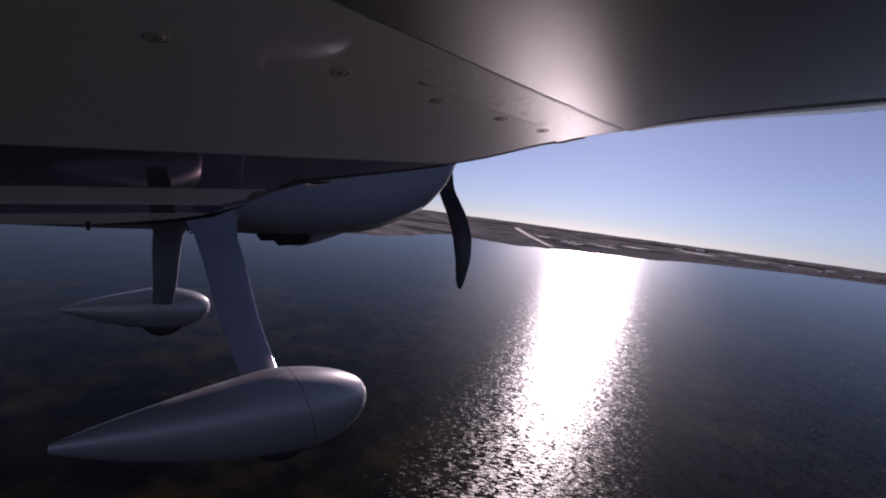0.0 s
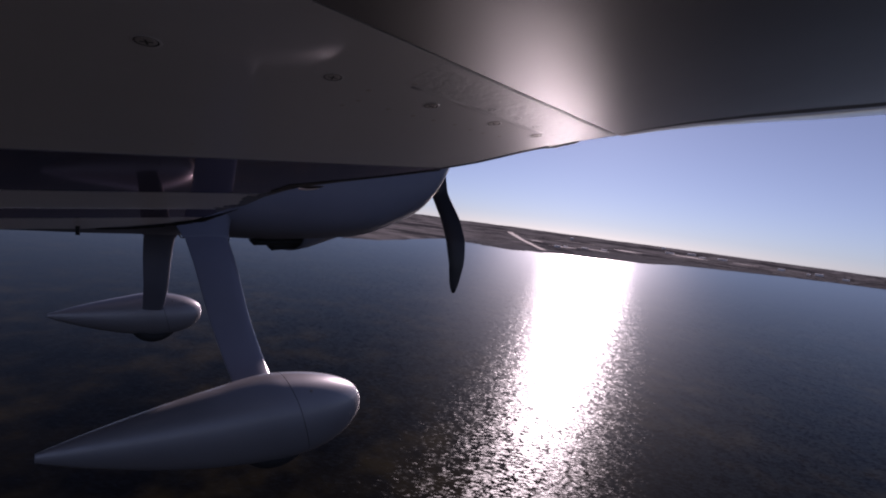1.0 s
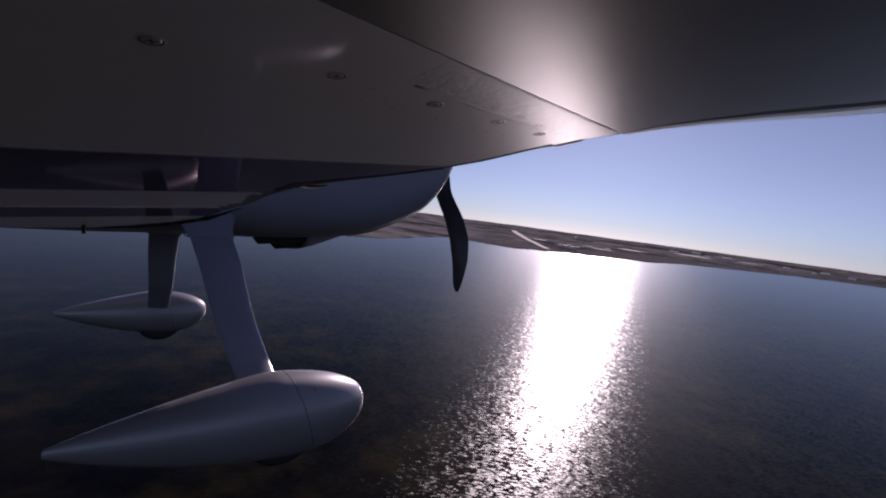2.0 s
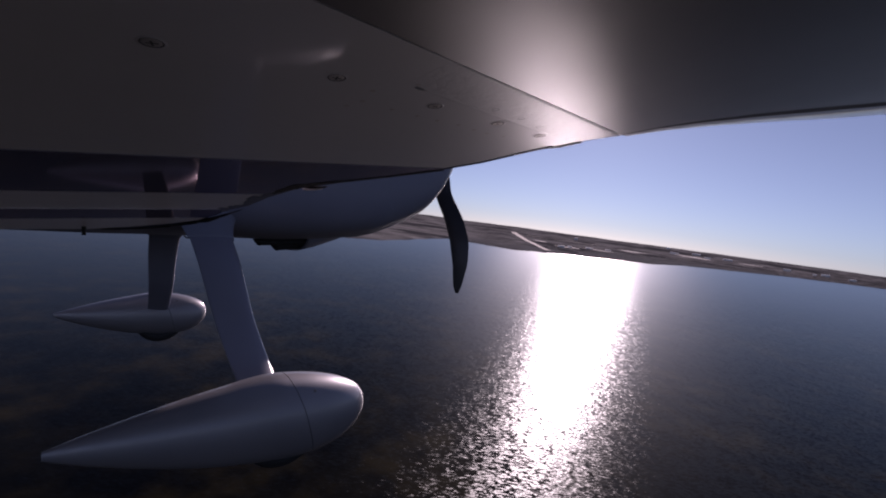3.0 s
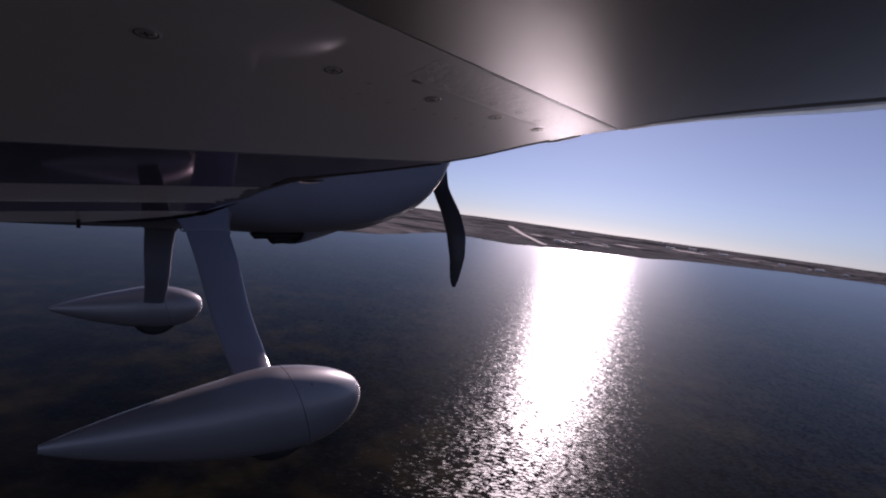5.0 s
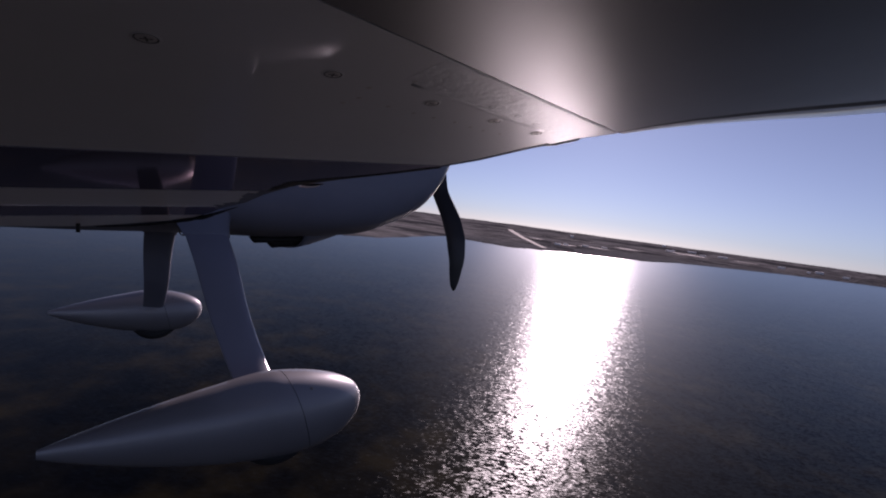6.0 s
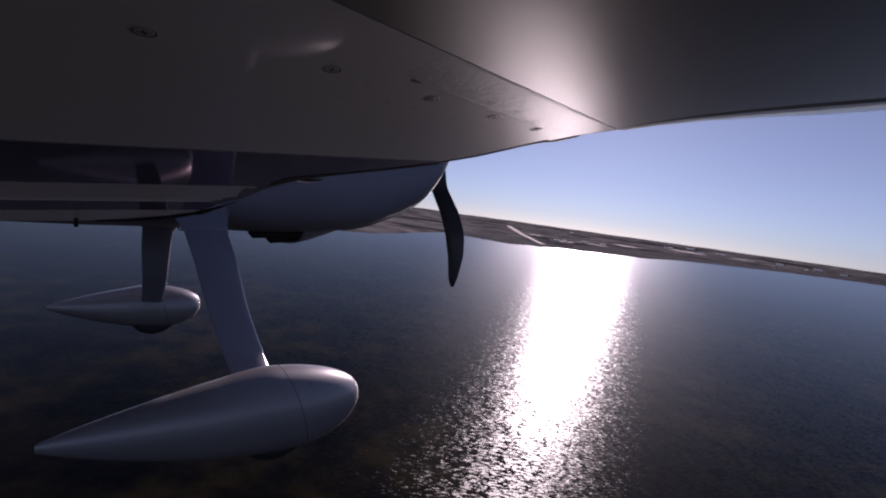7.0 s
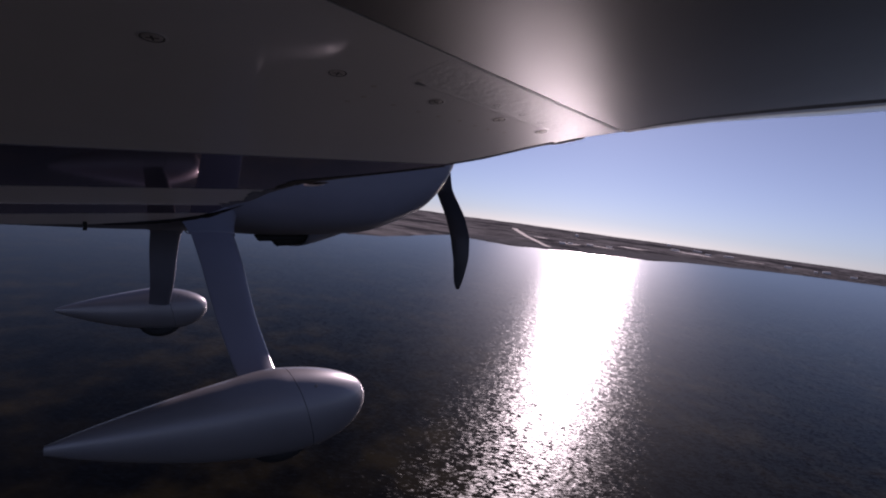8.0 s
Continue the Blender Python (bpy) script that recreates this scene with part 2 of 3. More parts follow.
KINK = 0.046  # the outer panel rises more steeply beyond the seam


def seam_y(x):
    return 0.1602 + 0.133 * x


def flat_skin(x, y, up=0.0):
    """A place on the wing's underside, up metres off it."""
    return Vector((x, y, 0.100 + TILT * x + RISE * y + KINK * max(0.0, seam_y(x) - y))) + WING_N * up


def skin(x, y, up=0.0):
    """The same from plan coordinates along the panel lines, which draw together towards the tail."""
    k = 0.100 / (0.100 - TILT * x + 0.029 * y) if y > SEAM_Y else 0.10737 / (0.1109 - 0.0891 * x + 0.01 * y)
    return flat_skin(x * k, y * k, up)


LE = [(-0.9, 0.42), (0.0, 0.4015), (0.0316, 0.3865), (0.061, 0.3669), (0.0874, 0.3494), (0.1158, 0.3329), (0.1488, 0.3199), (0.2, 0.311), (0.25, 0.312), (0.317, 0.318), (0.364, 0.316), (0.446, 0.302),
      (0.545, 0.281), (0.66, 0.264), (0.80, 0.272), (0.98, 0.296), (1.147, 0.299), (1.387, 0.330), (1.7, 0.353), (2.093, 0.333), (2.827, 0.249), (3.73, 0.118)]


def le_x(y):
    return float(np.interp(y, [p[0] for p in LE], [p[1] for p in LE]))


TE = -0.95


def wing_station(y, lip, ext=0.0):
    """One closed section of the wing at the span place y; ext: width of the faired strip at the front edge."""
    xe = le_x(y)
    out = []
    start, width = xe - 0.2 * ext, 1.2 * ext
    edge = skin(start, y)
    tail = flat_skin(TE, edge.y - 0.178 * (1 if y < SEAM_Y else max(0.0, 1 - (y - SEAM_Y) / 1.5)))
    for s in np.linspace(0, 1, 30):  # flat underside, from the tail to the front edge
        out.append(tail.lerp(edge, s))
    for k in (0.22, 0.42, 0.62, 0.82, 1.0):
        out.append(skin(start + width * k, y, 0.13 * width * k * k))
    tip = out[-1]
    ahead = (tip - tail).normalized()
    for k in range(1, 12):  # rounded nose
        a = math.pi * k / 12
        out.append(tip + ahead * lip * 1.1 * math.sin(a) + WING_N * lip * (1 - math.cos(a)))
    for s in np.linspace(1, 0.01, 24):  # upper skin
        th = 2 * lip + (0.15 - 2 * lip) * math.sin(math.pi * 0.5 * min(1, (1 - s) / 0.35)) if s > 0.65 else 0.15 * math.sin(math.pi * 0.5 * s / 0.65)
        out.append(tail.lerp(tip, s) + WING_N * th)
    return out


STATION = 70  # points round a section: 30 underside, 5 strip, 11 nose, 24 upper skin


def wing_panel(name, ys, lips, mat, label, exts=None):
    v, f = loft([at(wing_station(c, q, e)) for c, q, e in zip(ys, lips, exts or [0.0004] * len(ys))])
    return part(name, fix_normals(mesh_from(name, v, f, mat)), plane, label)


def auto_sharp(ob, angle=35):
    """Splits the shading at sharp edges."""
    me = ob.data
    bm = bmesh.new()
    bm.from_mesh(me)
    for e in bm.edges:
        e.smooth = not (len(e.link_faces) == 2 and e.calc_face_angle(0) > radians(angle))
    bm.to_mesh(me)
    bm.free()


inner_y = [SEAM_Y + 0.0004, 0.20, 0.23, 0.26, 0.30, 0.34, 0.38, 0.42, 0.48, 0.55, 0.62, 0.70, 0.80, 0.95, 1.1, 1.25, 1.4, 1.55, 1.7, 1.9, 2.1, 2.45, 2.83, 3.2, 3.6]
inner = wing_panel("inner_wing", inner_y, [0.0068 if c < 0.36 else 0.0068 + 0.0065 * min(1, (c - 0.36) / 0.5) for c in inner_y], M_WING, "glossy pale wing underside with screws and a diagonal dark stripe")
inner.data.materials.append(M_DARK)
for i, q in enumerate(inner.data.polygons):  # the stripe goes round the front edge
    if len(q.vertices) == 4 and i // STATION >= 2 and 29 <= i % STATION <= 46:
        q.material_index = 1
outer_y = [-0.9, -0.6, -0.4, -0.25, -0.15, -0.08, -0.03, 0.0, 0.03, 0.06, 0.09, 0.12, 0.145, SEAM_Y - 0.0004]
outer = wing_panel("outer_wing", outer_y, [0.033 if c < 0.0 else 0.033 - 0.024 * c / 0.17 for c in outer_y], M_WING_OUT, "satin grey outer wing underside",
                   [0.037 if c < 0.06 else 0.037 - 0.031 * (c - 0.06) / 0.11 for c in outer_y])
outer.data.materials.append(M_SEAL)
outer.data.materials.append(M_NOSE)
for i, q in enumerate(outer.data.polygons):  # dark seal line, and rounded lip coloured pale as if lit, along the front edge
    if len(q.vertices) == 4 and 29 <= i % STATION <= 45:
        q.material_index = 1 if i % STATION == 29 else 2
for w in (inner, outer):
    auto_sharp(w, 60)


def stripe(lo, hi, label):
    """A dark painted panel between two diagonal lines (y at x = 0, slope), 1 mm proud of the wing."""
    verts, faces = [], []
    xs = np.linspace(-0.45, 0.43, 71)
    rows = []
    for x in xs:
        y0, y1 = lo[0] - lo[1] * x, hi[0] - hi[1] * x
        row = []
        for t in np.linspace(0, 1, 9):
            y = y0 + (y1 - y0) * t
            row.append(skin(min(x, le_x(y) - 0.001), y))
        rows.append(row)
    n = 9
    for dz in (-0.0009, 0.002):
        for row in rows:
            verts += [p + WING_N * dz for p in row]
    off = len(rows) * n
    for i in range(len(rows) - 1):
        for j in range(n - 1):
            a = i * n + j
            faces.append((a, a + 1, a + n + 1, a + n))
            faces.append((off + a, off + a + n, off + a + n + 1, off + a + 1))
        for j in (0, n - 1):
            a = i * n + j
            faces.append((a, a + n, off + a + n, off + a))
    return part("painted_stripe", mesh_from("painted_stripe", at(verts), faces, M_DARK, smooth=False), inner, label)


stripe((0.635, 0.854), (1.107, 1.29), "dark glossy paint stripe across the wing root")
stripe((1.670, 1.70), (2.30, 2.35), "narrow dark paint stripe beside the fuselage")

# fuselage: sections along x, narrower under the wing behind the cowling
def fuselage_rings():
    xs = np.concatenate([np.linspace(-4.2, -1.2, 16)[:-1], np.linspace(-1.2, 1.2, 49)[:-1], np.linspace(1.2, 1.88, 40)])
    w = smooth_curve(xs, [(-4.2, 0.08), (-2.5, 0.36), (-1.2, 0.52), (-0.3, 0.56), (0.1, 0.57), (0.5, 0.57), (0.9, 0.58), (1.2, 0.59), (1.36, 0.596), (1.46, 0.600), (1.52, 0.572), (1.58, 0.509), (1.66, 0.39), (1.76, 0.25), (1.84, 0.17), (1.88, 0.10)])
    keel = smooth_curve(xs, [(-4.2, 0.08), (-2.5, 0.30), (-1.2, 0.38), (-0.3, 0.42), (0.1, 0.43), (0.4, 0.45), (0.7, 0.53), (0.95, 0.575), (1.2, 0.59), (1.36, 0.596), (1.46, 0.600), (1.52, 0.572), (1.58, 0.509), (1.66, 0.39), (1.76, 0.25), (1.84, 0.17), (1.88, 0.10)])
    bot = smooth_curve(xs, [(-4.2, 0.45), (-2.5, 0.12), (-1.2, -0.030), (-0.3, -0.018), (0.1, -0.009), (0.3, 0.0), (0.5, 0.006), (0.75, 0.008), (0.93, 0.024), (1.13, 0.046), (1.28, 0.108), (1.37, 0.157), (1.44, 0.225), (1.50, 0.309), (1.58, 0.372), (1.70, 0.43), (1.88, 0.55)])
    top = smooth_curve(xs, [(-4.2, 0.6), (-2.5, 0.75), (-1.2, 1.05), (-0.2, 1.18), (0.3, 1.05), (0.8, 0.90), (1.4, 0.86), (1.70, 0.82), (1.86, 0.74)])
    square = smooth_curve(xs, [(-4.2, 2.2), (-1.2, 3.6), (0.4, 3.8), (0.9, 5.0), (1.4, 5.0), (1.6, 3.6), (1.86, 2.5)])
    rings = []
    for x, a, kw, b, t, e in zip(xs, w, keel, bot, top, square):
        c = (b + t) / 2
        ring = []
        for k in range(96):
            q = 2 * math.pi * k / 96
            cy, cz = math.cos(q), math.sin(q)
            pz = c + math.copysign(abs(cz) ** (2 / e), cz) * (t - b) / 2
            up = min(1.0, max(0.0, (pz - 0.22) / 0.25))
            py = math.copysign(abs(cy) ** (2 / e), cy) * (kw + (a - kw) * up * up * (3 - 2 * up))
            ring.append((x, L0 + py, pz))
        rings.append(at(ring))
    return rings


v, f = loft(fuselage_rings())
fuselage = part("fuselage", fix_normals(mesh_from("fuselage", v, f, M_BODY)), plane, "glossy blue-grey fuselage belly and cowling")


# landing gear
def pant_rings(xa, xb, yc, drop, tall):
    """Teardrop rings of a wheel fairing between two shares of its length (0 tail, 1 nose)."""
    x0, x1 = -0.008, 0.767
    rings = []
    for s in np.linspace(xa, xb, 28):
        g = 1 - s
        prof = min(1.0, (math.sqrt(max(0.0, 1 - ((s - 0.66) / 0.34) ** 2)) if s > 0.66 else 1 - ((0.66 - s) / 0.66) ** 1.45))
        prof = max(prof, 0.004) ** 0.92
        hz, hy = 0.009 + 0.112 * prof if s < 0.66 else 0.121 * prof, 0.003 + 0.091 * prof if s < 0.66 else 0.094 * prof
        zc = -0.495 - drop + 0.010 * max(0.0, 1 - s / 0.5) ** 2
        hz *= tall
        ring = []
        for k in range(40):
            q = 2 * math.pi * k / 40
            cy, cz = math.cos(q), math.sin(q)
            e = 2.15
            tilt = -0.042 * cz * max(0.0, 1 - abs(s - 0.715) / 0.25)
            ring.append((x0 + (x1 - x0) * s + tilt, yc + math.copysign(abs(cy) ** (2 / e), cy) * hy, zc + math.copysign(abs(cz) ** (2 / e), cz) * hz))
        rings.append(at(ring))
    return rings


def wheel_assembly(side):
    yc = L0 + side * 1.02
    drop, tall = (0.001, 1.10) if side > 0 else (0.0, 1.0)
    v, f = loft(pant_rings(0.0, 0.7140, yc, drop, tall))
    auto_sharp(part("rear_fairing", fix_normals(mesh_from("rear_fairing", v, f, M_PANT)), plane, "silver-grey teardrop rear wheel fairing"), 50)
    v, f = loft(pant_rings(0.7162, 1.0, yc, drop, tall))
    auto_sharp(part("front_fairing", fix_normals(mesh_from("front_fairing", v, f, M_PANT)), plane, "silver-grey rounded nose wheel fairing"), 50)
    # tyre under the fairing
    rings = []
    for k in range(48):
        q = 2 * math.pi * k / 48
        ring = []
        for j in range(12):
            p = 2 * math.pi * j / 12
            r = (0.085 if side < 0 else 0.100) + 0.036 * math.cos(p)
            ring.append((0.505 + r * math.cos(q), yc + 0.045 * math.sin(p), (-0.519 if side < 0 else -0.540) + r * math.sin(q)))
        rings.append(at(ring))
    rings.append(rings[0])
    v, f = loft(rings, caps=False)
    part("tyre", fix_normals(mesh_from("tyre", v, f, M_RUBBER)), plane, "black rubber tyre")
    # leg: a bowed aerofoil bar from the belly to the fairing
    rings = []
    zs = np.linspace(0.10, -0.50, 40)
    out = smooth_curve(-zs, [(-0.10, 0.36), (-0.03, 0.44), (0.01, 0.49), (0.07, 0.556), (0.116, 0.600), (0.20, 0.66), (0.275, 0.713), (0.354, 0.80), (0.42, 0.885), (0.50, 1.00)])
    fore = smooth_curve(-zs, [(-0.10, 0.412), (0.01, 0.421), (0.20, 0.4425), (0.42, 0.473), (0.50, 0.484)])
    for z, o, x in zip(zs, out, fore):
        s = (0.10 - z) / 0.60
        y = L0 + side * o
        ch = 0.076 - 0.022 * s
        th = 0.021 - 0.003 * s
        ring = []
        for k in range(32):
            q = 2 * math.pi * k / 32
            cx, sz = math.cos(q), math.sin(q)
            t = th * math.copysign(abs(sz) ** 0.9, sz) * (0.62 + 0.38 * cx)
            ring.append((x + ch * cx, y + t * 0.7 * side, z + t * 0.7))
        rings.append(at(ring))
    v, f = loft(rings)
    leg = part("gear_leg", fix_normals(mesh_from("gear_leg", v, f, M_LEG)), plane, "silver-grey faired landing gear leg")
    # fairing between the leg and the belly
    rings = []
    for z in np.linspace(0.10, -0.004, 14):
        o, x = np.interp(-z, -zs, out), np.interp(-z, -zs, fore)
        s = (z + 0.004) / 0.104
        ch, th = 0.078 + 0.050 * s ** 1.5, 0.0215 + 0.050 * s ** 1.5
        ring = []
        for k in range(32):
            q = 2 * math.pi * k / 32
            cx, sz = math.cos(q), math.sin(q)
            t = th * math.copysign(abs(sz) ** 0.9, sz) * (0.62 + 0.38 * cx)
            ring.append((x + ch * cx, L0 + side * o + t * 0.7 * side, z + t * 0.7))
        rings.append(at(ring))
    v, f = loft(rings)
    part("leg_fairing", fix_normals(mesh_from("leg_fairing", v, f, M_BODY)), leg, "blue-grey fairing at the top of the leg")


for side in (-1, 1):
    wheel_assembly(side)


# propeller, at rest with one blade down
AX = (1.98, L0, 0.70)


# scimitar sweep of the blade from root to tip
SWEEP_S = np.linspace(0, 1, 41)
SWEEP_Y = smooth_curve(SWEEP_S, [(0.0, 0.06), (0.3, 0.062), (0.5, -0.036), (0.65, -0.070), (0.8, -0.056), (1.0, 0.015)])


def blade_mesh():
    rings = []
    for s in np.linspace(0.05, 1, 40):
        r = 0.975 * s
        ch = 0.061 * (0.6 + 1.3 * s * (1.15 - s)) * (1 if s < 0.6 else max(0.2, (1 - 0.55 * ((s - 0.6) / 0.4) ** 2) * (1 if s < 0.93 else math.sqrt(max(0, 1 - ((s - 0.93) / 0.075) ** 2)))))
        tw = -radians(66 - 40 * s)
        ring = []
        for k in range(18):
            q = 2 * math.pi * k / 18
            a, b = ch * math.cos(q), 0.12 * ch * math.sin(q) * (1 + 0.4 * math.cos(q))
            sweep = float(np.interp(s, SWEEP_S, SWEEP_Y)) + 0.03 - 0.10 * s ** 2
            ring.append((a * math.sin(tw) + b * math.cos(tw), a * math.cos(tw) - b * math.sin(tw) + sweep, -r))
        rings.append(ring)
    v, f = loft(rings)
    return fix_normals(mesh_from("blade", v, f, M_BLADE))


prop = new("propeller")
prop.parent = plane
prop.matrix_basis = Matrix.Translation(Vector(AX) - BASE)
bm_blade = blade_mesh()
for k in range(3):
    b = part("blade", bm_blade, prop, "black propeller blade")
    b.matrix_basis = pose(0, 0, 0, 120 * k - 5, 0, 0)
rings = []
for s in np.linspace(0, 1, 14):
    r = 0.10 * math.sqrt(max(0.0001, 1 - s ** 2.2))
    rings.append([(-0.08 + 0.22 * s, r * math.cos(2 * math.pi * k / 32), r * math.sin(2 * math.pi * k / 32)) for k in range(32)])
v, f = loft(rings)
part("spinner", fix_normals(mesh_from("spinner", v, f, M_BODY)), prop)


# ---- small parts on the wing ----
def wing_pose(x, y, proud=0.0, turn=0.0):
    """A pose on the wing's underside, its z axis pointing down and out."""
    return Matrix.Translation(skin(x, y, -proud) - BASE) @ (-WING_N).to_track_quat("Z", "Y").to_matrix().to_4x4() @ pose(0, 0, 0, 0, 0, turn)


def turned_mesh(name, profile, mats, n=28, slots=True):
    """A turned fitting from (radius, height, material) rings, with a cross recess."""
    verts, faces, idx = [], [], []
    for r, z, m in profile:
        verts += [(r * math.cos(2 * math.pi * k / n), r * math.sin(2 * math.pi * k / n), z) for k in range(n)]
    for i in range(len(profile) - 1):
        for k in range(n):
            a, c = i * n + k, i * n + (k + 1) % n
            faces.append((a, c, c + n, a + n))
            idx.append(profile[i + 1][2])
    faces.append(tuple(range((len(profile) - 1) * n, len(profile) * n)))
    idx.append(profile[-1][2])
    if slots:
        h = profile[-1][1]
        for a in (0.0, math.pi / 2):
            c, q = math.cos(a), math.sin(a)
            base = len(verts)
            for x, y in ((-0.0029, -0.0006), (0.0029, -0.0006), (0.0029, 0.0006), (-0.0029, 0.0006)):
                verts.append((x * c - y * q, x * q + y * c, h + 0.0001 + (0.00005 if a else 0)))
            faces.append((base, base + 1, base + 2, base + 3))
            idx.append(2)
    me = bpy.data.meshes.new(name)
    me.from_pydata(verts, [], faces)
    for m in mats:
        me.materials.append(m)
    me.polygons.foreach_set("material_index", idx)
    me.update()
    return me


screw_mesh = turned_mesh("screw", [(0.0070, 0.0, 0), (0.0064, 0.00021, 0), (0.0056, 0.00026, 0), (0.0052, 0.00006, 2), (0.0047, 0.00006, 2), (0.0045, 0.00026, 1), (0.0034, 0.00036, 1)],
                         [M_WING, M_HEAD, M_SLOT])
flush_mesh = turned_mesh("flush_screw", [(0.0044, 0.0, 0), (0.0040, 0.00010, 0), (0.0036, 0.00003, 1), (0.0034, 0.00003, 1), (0.0032, 0.00011, 0), (0.0022, 0.00014, 0)], [M_WING, M_SLOT], slots=False)
rivet_mesh = turned_mesh("rivet", [(0.0022, 0.0, 0), (0.0016, 0.00013, 0), (0.0008, 0.00019, 0)], [M_HEAD], n=14, slots=False)

for x, y in ((0.029, 0.260), (0.113, 0.231), (0.180, 0.225), (0.234, 0.219), (0.278, 0.215)):
    part("screw", screw_mesh, inner, "steel cross-head screw in a cup washer").matrix_basis = wing_pose(x, y, 0.0, random.uniform(0, 90)) @ Matrix.Scale(0.95, 4)
for x, y in ((0.211, 0.200), (0.236, 0.199), (0.259, 0.201)):
    part("flush_screw", flush_mesh, inner, "painted-over flush screw").matrix_basis = wing_pose(x, y, 0.0003, random.uniform(0, 90)) @ Matrix.Scale(0.7, 4)
for x, y in ((0.143, 0.253), (0.165, 0.252), (0.185, 0.250), (0.201, 0.247), (0.218, 0.243), (0.234, 0.243), (0.247, 0.242), (0.262, 0.238), (0.151, 0.205), (0.140, 0.269), (0.138, 0.233), (0.095, 0.477)):
    part("rivet", rivet_mesh, inner).matrix_basis = wing_pose(x, y) @ Matrix.Scale(0.95, 4)


# raised joint strip along the seam
def joint_strip():
    verts, faces = [], []
    xs = np.linspace(0.145, 0.308, 20)
    for x in xs:
        y = 0.2075 + 0.010 * max(0, (0.17 - x) / 0.1) ** 1.3
        th = 0.00006 + 0.00019 * min(1, max(0.0, (x - 0.145) / 0.08))
        for q, z in ((y, -0.001), (y - 0.0008, th * 0.9), (y - 0.003, th), ((y + SEAM_Y) / 2, th), (SEAM_Y + 0.0022, th), (SEAM_Y + 0.0014, -0.001)):
            verts.append(tuple(skin(x, q, -1.1 * z) - BASE))
    n = 6
    for i in range(len(xs) - 1):
        for j in range(n - 1):
            a = i * n + j
            faces.append((a, a + 1, a + n + 1, a + n))
    faces.append(tuple(range(n)))
    faces.append(tuple(reversed(range((len(xs) - 1) * n, len(xs) * n))))
    return fix_normals(mesh_from("joint_strip", verts, faces, M_STRIP, smooth=False))


part("joint_strip", joint_strip(), inner, "raised lap joint strip on the wing")


# ---- small parts under the fuselage ----
def tube(name, points, radii, mat, parent, label="", n=16):
    rings = []
    pts = [Vector(q) for q in points]
    for i, (q, r) in enumerate(zip(pts, radii)):
        d = (pts[min(i + 1, len(pts) - 1)] - pts[max(i - 1, 0)]).normalized()
        a = d.orthogonal().normalized()
        b = d.cross(a)
        rings.append(at([tuple(q + a * r * math.cos(2 * math.pi * k / n) + b * r * math.sin(2 * math.pi * k / n)) for k in range(n)]))
    v, f = loft(rings)
    return part(name, fix_normals(mesh_from(name, v, f, mat)), parent, label)


tube("drain_mast", [(0.052, 1.72, 0.034), (0.052, 1.72, 0.010), (0.053, 1.72, -0.004), (0.053, 1.72, -0.015)], [0.008, 0.0055, 0.005, 0.0055], M_SOOT, plane, "small metal drain tube under the belly")


def outlet_scoop():
    """A bulged cowl outlet under the belly, open to the rear."""
    rings = []
    for s in np.linspace(0, 1, 16):
        x = 0.90 + 0.36 * s
        half = 0.25 * (1 - 0.25 * s)
        low = -0.040 + 0.137 * s ** 1.2
        ring = []
        for k in range(25):
            q = math.pi * k / 24
            y = L0 + half * math.copysign(abs(math.cos(q)) ** 0.55, math.cos(q))
            ring.append((x, y, 0.13 + (low - 0.13) * math.sin(q) ** 0.5))
        rings.append(ring)
    inner_rings = [[(x + 0.0, L0 + (y - L0) * 0.95, z + 0.008) for x, y, z in r] for r in rings[:10]]
    v, f = loft([at(r) for r in reversed(inner_rings)] + [at(r) for r in rings], close_ring=False, caps=False)
    return mesh_from("cowl_outlet", v, f, M_BODY)


cowl_outlet = part("cowl_outlet", outlet_scoop(), plane, "bulged cowl outlet under the belly")
# thin black plug in the mouth: the hollow's shade as sooty colour
v, f = loft([at([(0.925, L0 + 0.232 * math.copysign(abs(math.cos(math.pi * k / 24)) ** 0.55, math.cos(math.pi * k / 24)), 0.12 - 0.135 * math.sin(math.pi * k / 24) ** 0.5) for k in range(25)]),
             at([(0.935, L0 + 0.232 * math.copysign(abs(math.cos(math.pi * k / 24)) ** 0.55, math.cos(math.pi * k / 24)), 0.12 - 0.135 * math.sin(math.pi * k / 24) ** 0.5) for k in range(25)])])
part("outlet_mouth", fix_normals(mesh_from("outlet_mouth", v, f, M_SOOT, smooth=False)), cowl_outlet, "black sooty plug standing for the outlet's shaded hollow")
for y, x, z, r in ((2.08, 0.672, -0.008, 0.015), (2.13, 0.765, -0.020, 0.023)):
    pipe = tube("exhaust_pipe", [(0.965, y, z + 0.026), (0.93, y, z + 0.018), (x + 0.03, y, z + 0.002), (x, y, z)], [r, r, r, r], M_SOOT, plane, "sooty exhaust pipe stub cut at a slant")
    for q in pipe.data.vertices:  # slanted cut at the open end
        if q.co.x + BASE.x < x + 0.02:
            q.co.x += 0.8 * (z - BASE.z - q.co.z)

# ---- things on the shore ----
def ground_at(az, r):
    a = radians(az)
    return Vector((r * math.sin(a), r * math.cos(a), land_height(a, r)))


def box_mesh(name, x0, x1, y0, y1, z0, z1, mat):
    v = [(x, y, z) for z in (z0, z1) for y in (y0, y1) for x in (x0, x1)]
    f = [(0, 2, 3, 1), (4, 5, 7, 6), (0, 1, 5, 4), (2, 6, 7, 3), (0, 4, 6, 2), (1, 3, 7, 5)]
    return mesh_from(name, v, f, mat, smooth=False)


M_WALL = material("pale_wall_sheet", (0.78, 0.76, 0.73), 0.7)[0]


